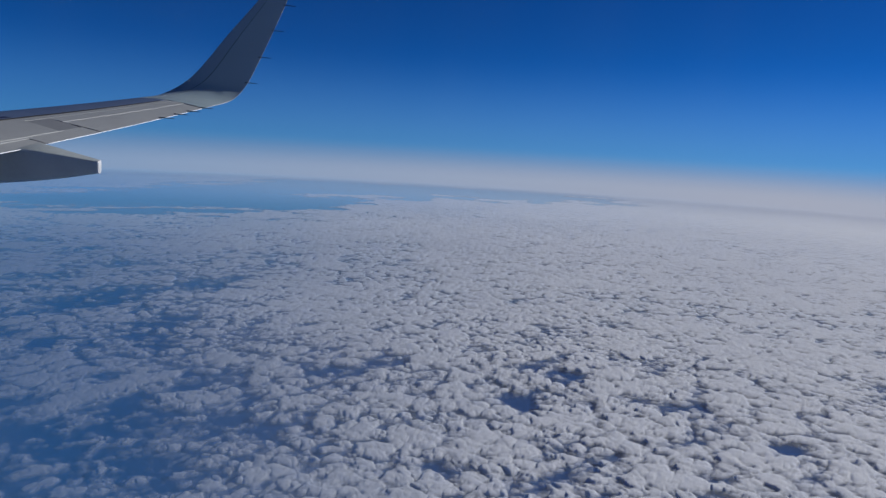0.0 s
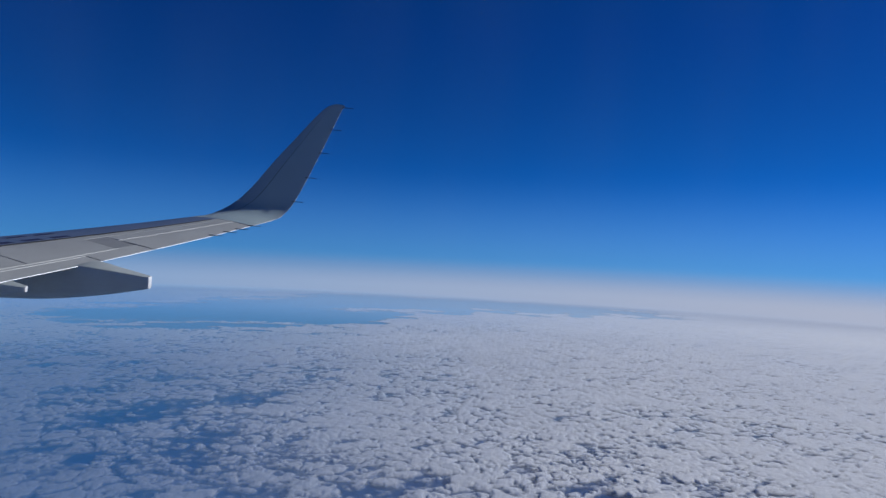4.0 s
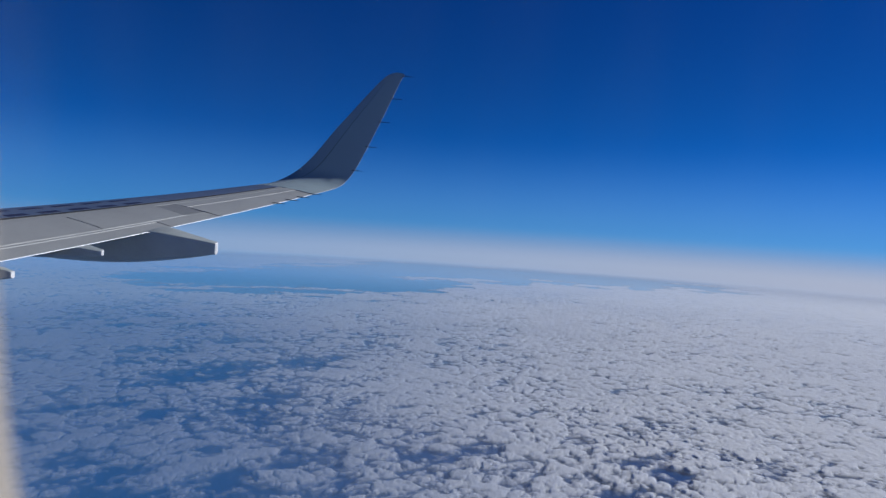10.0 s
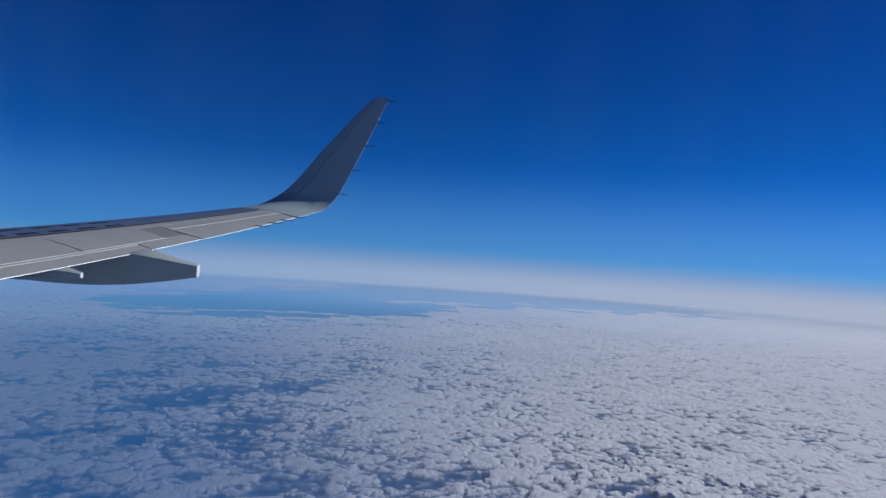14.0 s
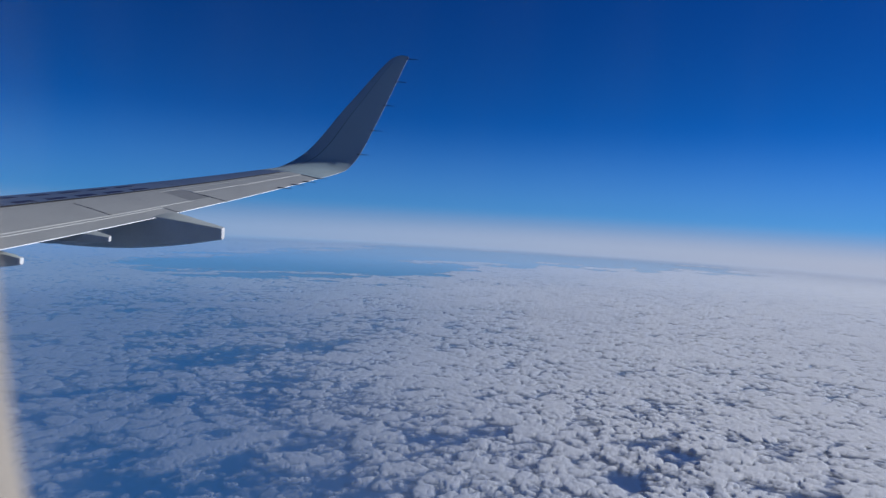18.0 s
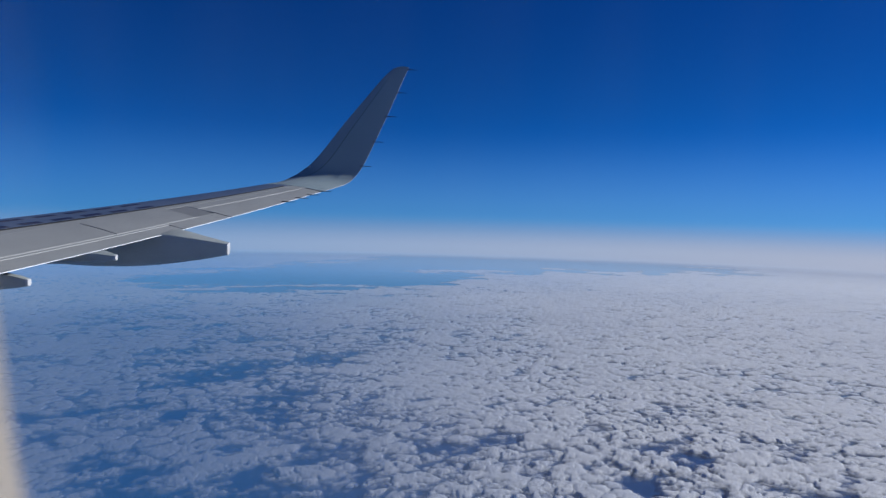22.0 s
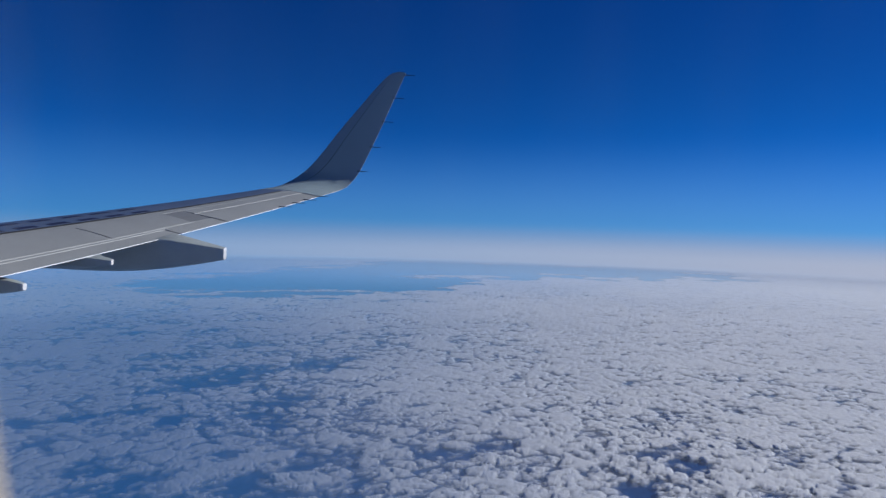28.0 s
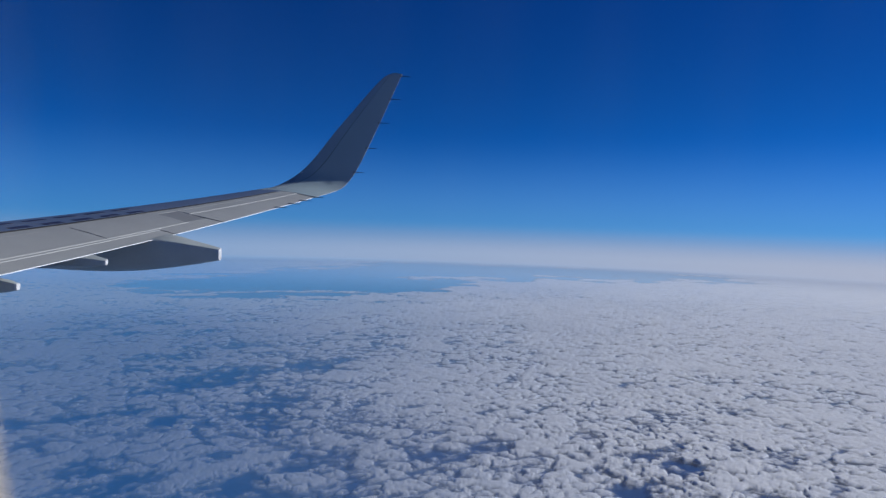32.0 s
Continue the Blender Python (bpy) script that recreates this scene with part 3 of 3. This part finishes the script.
panel("seal_strip", 6.6, 13.2, 0.865, 0.8705, M_SEAL, off=0.003, nu=24, ns=1, label="thin white seal strip")
panel("seal_strip", 6.6, 12.47, 0.8905, 0.8945, M_SEAL, off=0.002, nu=24, ns=1, label="thin white seal strip")


def edge_strip(u0, u1, n, high=0.0085, mat=None):
    bm = bmesh.new()
    rings = []
    for u in spread(u0, u1, n):
        le, te = edges(u)
        a, b = edges(min(u + 0.02, U_END))[1], edges(max(u - 0.02, 1.9))[1]
        aft, nn = (te - le).normalized(), (te - le).cross(a - b).normalized()
        rings.append([bm.verts.new(te + aft * i * 0.5 + nn * j) for i, j in ((-0.02, -high / 2), (0.01, -high / 2), (0.016, 0), (0.01, high / 2), (-0.02, high / 2))])
    for a, b in zip(rings, rings[1:]):
        for i in range(5):
            bm.faces.new((a[i], a[(i + 1) % 5], b[(i + 1) % 5], b[i]))
    bm.faces.new(rings[0])
    bm.faces.new(rings[-1][::-1])
    part("trailing_edge_strip", bm, mat or M_EDGE_GLINT, wing, "trailing edge strip coloured pale for its sun glint")


# sun glint along the trailing edge, put into the strip's pale colour
edge_strip(6.5, 12.47, 14)
edge_strip(12.5, 13.585, 4)
edge_strip(13.62, 16.47, 8)
edge_strip(16.5, U_END - 0.05, 50, 0.012, M_TIP_EDGE)


def wick(u, s, length=0.27, mat=M_WICK):
    le, te = edges(u)
    aft = Vector((1, 0.0, -0.03)).normalized()
    p = skin(u, s, 1, 0.006)
    bm = bmesh.new()
    rod(bm, p, p + aft * 0.10, 0.012, 0.010)
    rod(bm, p + aft * 0.10, p + aft * length, 0.0085, 0.006)
    part("static_wick", bm, mat, wing, "thin black static discharge wick")


for u in (15.17, 15.62, 16.02, 16.48):
    wick(u, 0.970)


def span_at(height):
    lo, hi = U_TIP, U_END
    for _ in range(40):
        mid = (lo + hi) / 2
        if edges(mid)[1].z - EYE.z < height:
            lo = mid
        else:
            hi = mid
    return lo


for height in (1.20, 1.79, 2.41, 3.0, 3.57):
    wick(span_at(height), 0.95, 0.27)

# white end cap where the slat meets the upturned tip
bm = bmesh.new()
le, te = edges(17.79)
box(bm, -0.035, 0.025, -0.02, 0.02, -0.012, 0.022)
bmesh.ops.bevel(bm, geom=bm.edges[:], offset=0.008, segments=1, affect="EDGES")
cap = part("slat_end_cap", bm, M_WHITE, wing, "small white slat end cap")
cap.location = skin(17.79, 0.05, 1, -0.005)

# registration marks on the upper skin, as plain bars
for u in (13.18, 12.72, 12.26, 11.80, 11.34, 10.88):
    for a, c in ((0.285, 0.335), (0.43, 0.48)):
        panel("registration_bar", u - 0.14, u + 0.14, a, c, M_NAVY, off=0.004, deep=0.003, nu=3, ns=2, label="dark navy painted bar", skew=-0.5)


def smooth_at(stations, k):
    """The station's numbers at place k, by a rounded line through them."""
    i = min(int(k), len(stations) - 2)
    t = k - i
    p = [stations[min(max(i + d, 0), len(stations) - 1)] for d in (-1, 0, 1, 2)]
    return [0.5 * (2 * b + (c - a) * t + (2 * a - 5 * b + 4 * c - d) * t * t + (3 * b - a - 3 * c + d) * t ** 3) for a, b, c, d in zip(*p)]


def fairing(y, stations, tip_label, roll=0.0):
    """A canoe-shaped pod under the wing: x, top, bottom, half width, all from the eye."""
    corners = ((-1, -0.55), (-1, 0.84), (-1, 0.93), (-0.93, 1), (0.93, 1), (1, 0.93), (1, 0.84), (1, -0.55), (0.72, -0.90), (0.3, -1), (-0.3, -1), (-0.72, -0.90))
    n = len(corners)

    def ring_at(bm, x, top, low, w, grow=1.0):
        return [bm.verts.new(EYE + Vector((x, y + grow * w * cy, (top + low) / 2 + grow * (top - low) / 2 * cz + roll * grow * w * cy * max(cz, 0)))) for cy, cz in corners]

    def close(bm, rings):
        for a, b in zip(rings, rings[1:]):
            for j in range(n):
                bm.faces.new((a[j], a[(j + 1) % n], b[(j + 1) % n], b[j]))
        for ring in (rings[0], rings[-1]):
            bm.faces.new(ring)
        ridge = {v for ring in rings for j, v in enumerate(ring) if j in (2, 3, 4, 5)}
        order = {v: j for ring in rings for j, v in enumerate(ring)}
        for e in bm.edges:
            p, q = e.verts
            if p in ridge and order[p] == order[q]:
                e.smooth = False
        for ring in (rings[0], rings[-1]):
            for j in range(n):
                bm.edges.get((ring[j], ring[(j + 1) % n])).smooth = False

    bm = bmesh.new()
    rings = []
    for k in spread(0, len(stations) - 1, 6 * (len(stations) - 1)):
        x, top, low, w = smooth_at(stations, k)
        rings.append(ring_at(bm, x, top, low, w))
    close(bm, rings)
    pod = part("flap_track_fairing", bm, M_FAIR, wing, "grey canoe-shaped flap track fairing")
    x, top, low, w = stations[-1]
    bm = bmesh.new()
    close(bm, [ring_at(bm, x + dx, top, low, w, k) for dx, k in ((-0.012, 1.02), (0.012, 1.02), (0.022, 0.84))])
    part("fairing_tip", bm, M_WHITE, pod, tip_label)


fairing(10.46, [(-8.3, -0.50, -0.55, 0.05), (-7.6, -0.44, -0.76, 0.16), (-6.9, -0.40, -0.87, 0.20), (-6.2, -0.36, -0.89, 0.215), (-5.6, -0.33, -0.87, 0.215),
                (-5.08, -0.310, -0.815, 0.21), (-4.6, -0.39, -0.74, 0.13), (-4.17, -0.470, -0.655, 0.055)], "white blunt fairing tip", 0.20)
fairing(9.1, [(-7.4, -0.60, -0.66, 0.03), (-6.7, -0.575, -0.76, 0.10), (-6.0, -0.55, -0.765, 0.115), (-5.6, -0.56, -0.74, 0.095), (-5.24, -0.618, -0.695, 0.034)], "white blunt fairing tip", 0.32)
fairing(8.1, [(-8.0, -0.82, -0.90, 0.03), (-7.2, -0.80, -1.05, 0.09), (-6.4, -0.80, -1.04, 0.09), (-6.0, -0.84, -1.01, 0.075), (-5.80, -0.885, -0.975, 0.04)], "white blunt fairing tip")

# ---- the cabin round the camera ----
X0, X1 = 10.9, 15.1
Y_IN, Y_OUT = 1.83, 1.90
WIN = (12.978, 1.20, 0.133, 0.215)      # middle along the hull, height, half width, half height
FLARE = 0.018


def oval(y, grow, n=96):
    cx, cz, a, b = WIN
    pts = []
    for i in range(n):
        t = 2 * math.pi * i / n
        c, s = math.cos(t), math.sin(t)
        pts.append(Vector((cx + (a + grow) * math.copysign(abs(c) ** 0.55, c), y - 0.10 * ((b + grow) * math.copysign(abs(s) ** 0.55, s) + cz - 1.15), cz + (b + grow) * math.copysign(abs(s) ** 0.55, s))))
    return pts


def window_wall():
    """The side lining with the window's opening through it."""
    bm = bmesh.new()
    n = 96

    def outer(y, p):
        cx, cz = WIN[0], WIN[1]
        d = Vector((p.x - cx, 0, p.z - cz))
        k = min((X1 - cx if d.x > 0 else cx - X0) / max(abs(d.x), 1e-6), (2.1 - cz if d.z > 0 else cz + 1.2) / max(abs(d.z), 1e-6))
        return Vector((cx + d.x * k, y - 0.10 * (max(cz + d.z * k, 0.5) - 1.15), cz + d.z * k))
    inner, back = oval(Y_IN, FLARE + 0.012), oval(Y_OUT, 0.022)
    far_in, far_out = [outer(Y_IN, p) for p in inner], [outer(Y_OUT, p) for p in back]
    for a, b in ((inner, far_in), (far_out, back), (far_in, far_out), (back, inner)):
        va, vb = [bm.verts.new(p) for p in a], [bm.verts.new(p) for p in b]
        for i in range(n):
            bm.faces.new((va[i], va[(i + 1) % n], vb[(i + 1) % n], vb[i]))
    bmesh.ops.remove_doubles(bm, verts=bm.verts, dist=1e-5)
    tagged(part("wall_starboard", bm, M_LINING, None, smooth=False), "cream moulded cabin side lining with a window opening", "wall", kind="structure")


window_wall()
window = tagged(new("window_1"), "rounded cabin window with a cream moulded surround", "window", kind="structure")
bm = bmesh.new()
loops = [oval(Y_IN - 0.004, FLARE + 0.030), oval(Y_IN - 0.006, FLARE + 0.014), oval(Y_IN + 0.002, FLARE + 0.004), oval(Y_IN + 0.02, FLARE * 0.65), oval(Y_IN + 0.045, FLARE * 0.25),
         oval(Y_OUT - 0.004, 0.0), oval(Y_OUT, 0.002), oval(Y_OUT + 0.001, 0.018)]
vs = [[bm.verts.new(p) for p in l] for l in loops]
for a, b in zip(vs, vs[1:]):
    for i in range(96):
        bm.faces.new((a[i], a[(i + 1) % 96], b[(i + 1) % 96], b[i]))
part("window_frame", bm, M_LINING, window, "cream moulded window surround")


def pane_material():
    """Clear acrylic with faint upright streaks painted in for reflections."""
    m = bpy.data.materials.new("acrylic_pane")
    m.use_nodes = True
    n, l = m.node_tree.nodes, m.node_tree.links
    n.clear()
    out, streaked, shiny = n.new("ShaderNodeOutputMaterial"), n.new("ShaderNodeMixShader"), n.new("ShaderNodeMixShader")
    clear, painted_sheen, gloss = n.new("ShaderNodeBsdfTransparent"), n.new("ShaderNodeBsdfTranslucent"), n.new("ShaderNodeBsdfGlossy")
    painted_sheen.inputs[0].default_value, gloss.inputs["Roughness"].default_value = (0.72, 0.82, 0.95, 1), 0.02
    co, stretch, streak, amount = n.new("ShaderNodeTexCoord"), n.new("ShaderNodeMapping"), n.new("ShaderNodeTexNoise"), n.new("ShaderNodeMapRange")
    stretch.inputs["Scale"].default_value = (60, 1, 14)
    streak.inputs["Scale"].default_value, streak.inputs["Detail"].default_value = 1.0, 3
    amount.inputs["From Min"].default_value, amount.inputs["From Max"].default_value = 0.42, 0.72
    amount.inputs["To Min"].default_value, amount.inputs["To Max"].default_value = 0.0006, 0.0045
    l.new(co.outputs["Object"], stretch.inputs[0])
    l.new(stretch.outputs[0], streak.inputs["Vector"])
    l.new(streak.outputs[0], amount.inputs["Value"])
    l.new(amount.outputs[0], streaked.inputs[0])
    l.new(clear.outputs[0], streaked.inputs[1])
    l.new(painted_sheen.outputs[0], streaked.inputs[2])
    shiny.inputs[0].default_value = 0.015
    l.new(streaked.outputs[0], shiny.inputs[1])
    l.new(gloss.outputs[0], shiny.inputs[2])
    l.new(shiny.outputs[0], out.inputs[0])
    return m


bm = bmesh.new()
vs = [[bm.verts.new(p) for p in oval(y, 0.0005)] for y in (Y_OUT - 0.011, Y_OUT - 0.006)]
for i in range(96):
    bm.faces.new((vs[0][i], vs[0][(i + 1) % 96], vs[1][(i + 1) % 96], vs[1][i]))
bm.faces.new(vs[0])
bm.faces.new(vs[1][::-1])
pane = part("pane", bm, pane_material(), window, "clear acrylic pane with faint upright reflections painted in")
pane.visible_shadow = False
slab("wall_port", X0, X1, -1.9, -1.83, -1.2, 2.1, M_LINING, "cream cabin side lining", "wall")
slab("wall_fore", X0 - 0.07, X0, -1.9, Y_OUT + 0.15, -1.2, 2.1, M_LINING, "cream cabin partition", "wall")
slab("wall_aft", X1, X1 + 0.07, -1.9, Y_OUT + 0.15, -1.2, 2.1, M_LINING, "cream cabin partition", "wall")
slab("floor", X0, X1, -1.83, Y_IN + 0.11, -0.07, 0.0, M_FLOOR, "dark blue carpeted cabin floor", "floor")
slab("ceiling", X0 - 0.07, X1 + 0.07, -1.9, Y_OUT + 0.15, 2.1, 2.16, M_LINING, "cream cabin ceiling", "ceiling")
slab("hull_side", 2.0, X0 - 0.07, 1.80, 1.98, -2.4, 0.6, M_HULL, "white painted hull side at the wing root", "hull")

# the wash light above the windows
bm = bmesh.new()
box(bm, X0 + 0.3, X1 - 0.3, 1.30, 1.42, 2.07, 2.095)
lamp = tagged(new("ceiling_light"), "long warm wash light strip along the cabin ceiling", "ceiling light")
part("housing", bm, M_LINING, lamp, smooth=False)
bm = bmesh.new()
box(bm, X0 + 0.32, X1 - 0.32, 1.315, 1.405, 2.055, 2.07)
m_glow = bpy.data.materials.new("lamp_glow")
m_glow.use_nodes = True
gb = m_glow.node_tree.nodes["Principled BSDF"]
gb.inputs["Emission Color"].default_value = (1.0, 0.86, 0.70, 1)
gb.inputs["Emission Strength"].default_value = 1.5
part("diffuser", bm, m_glow, lamp, "glowing warm white diffuser", smooth=False)
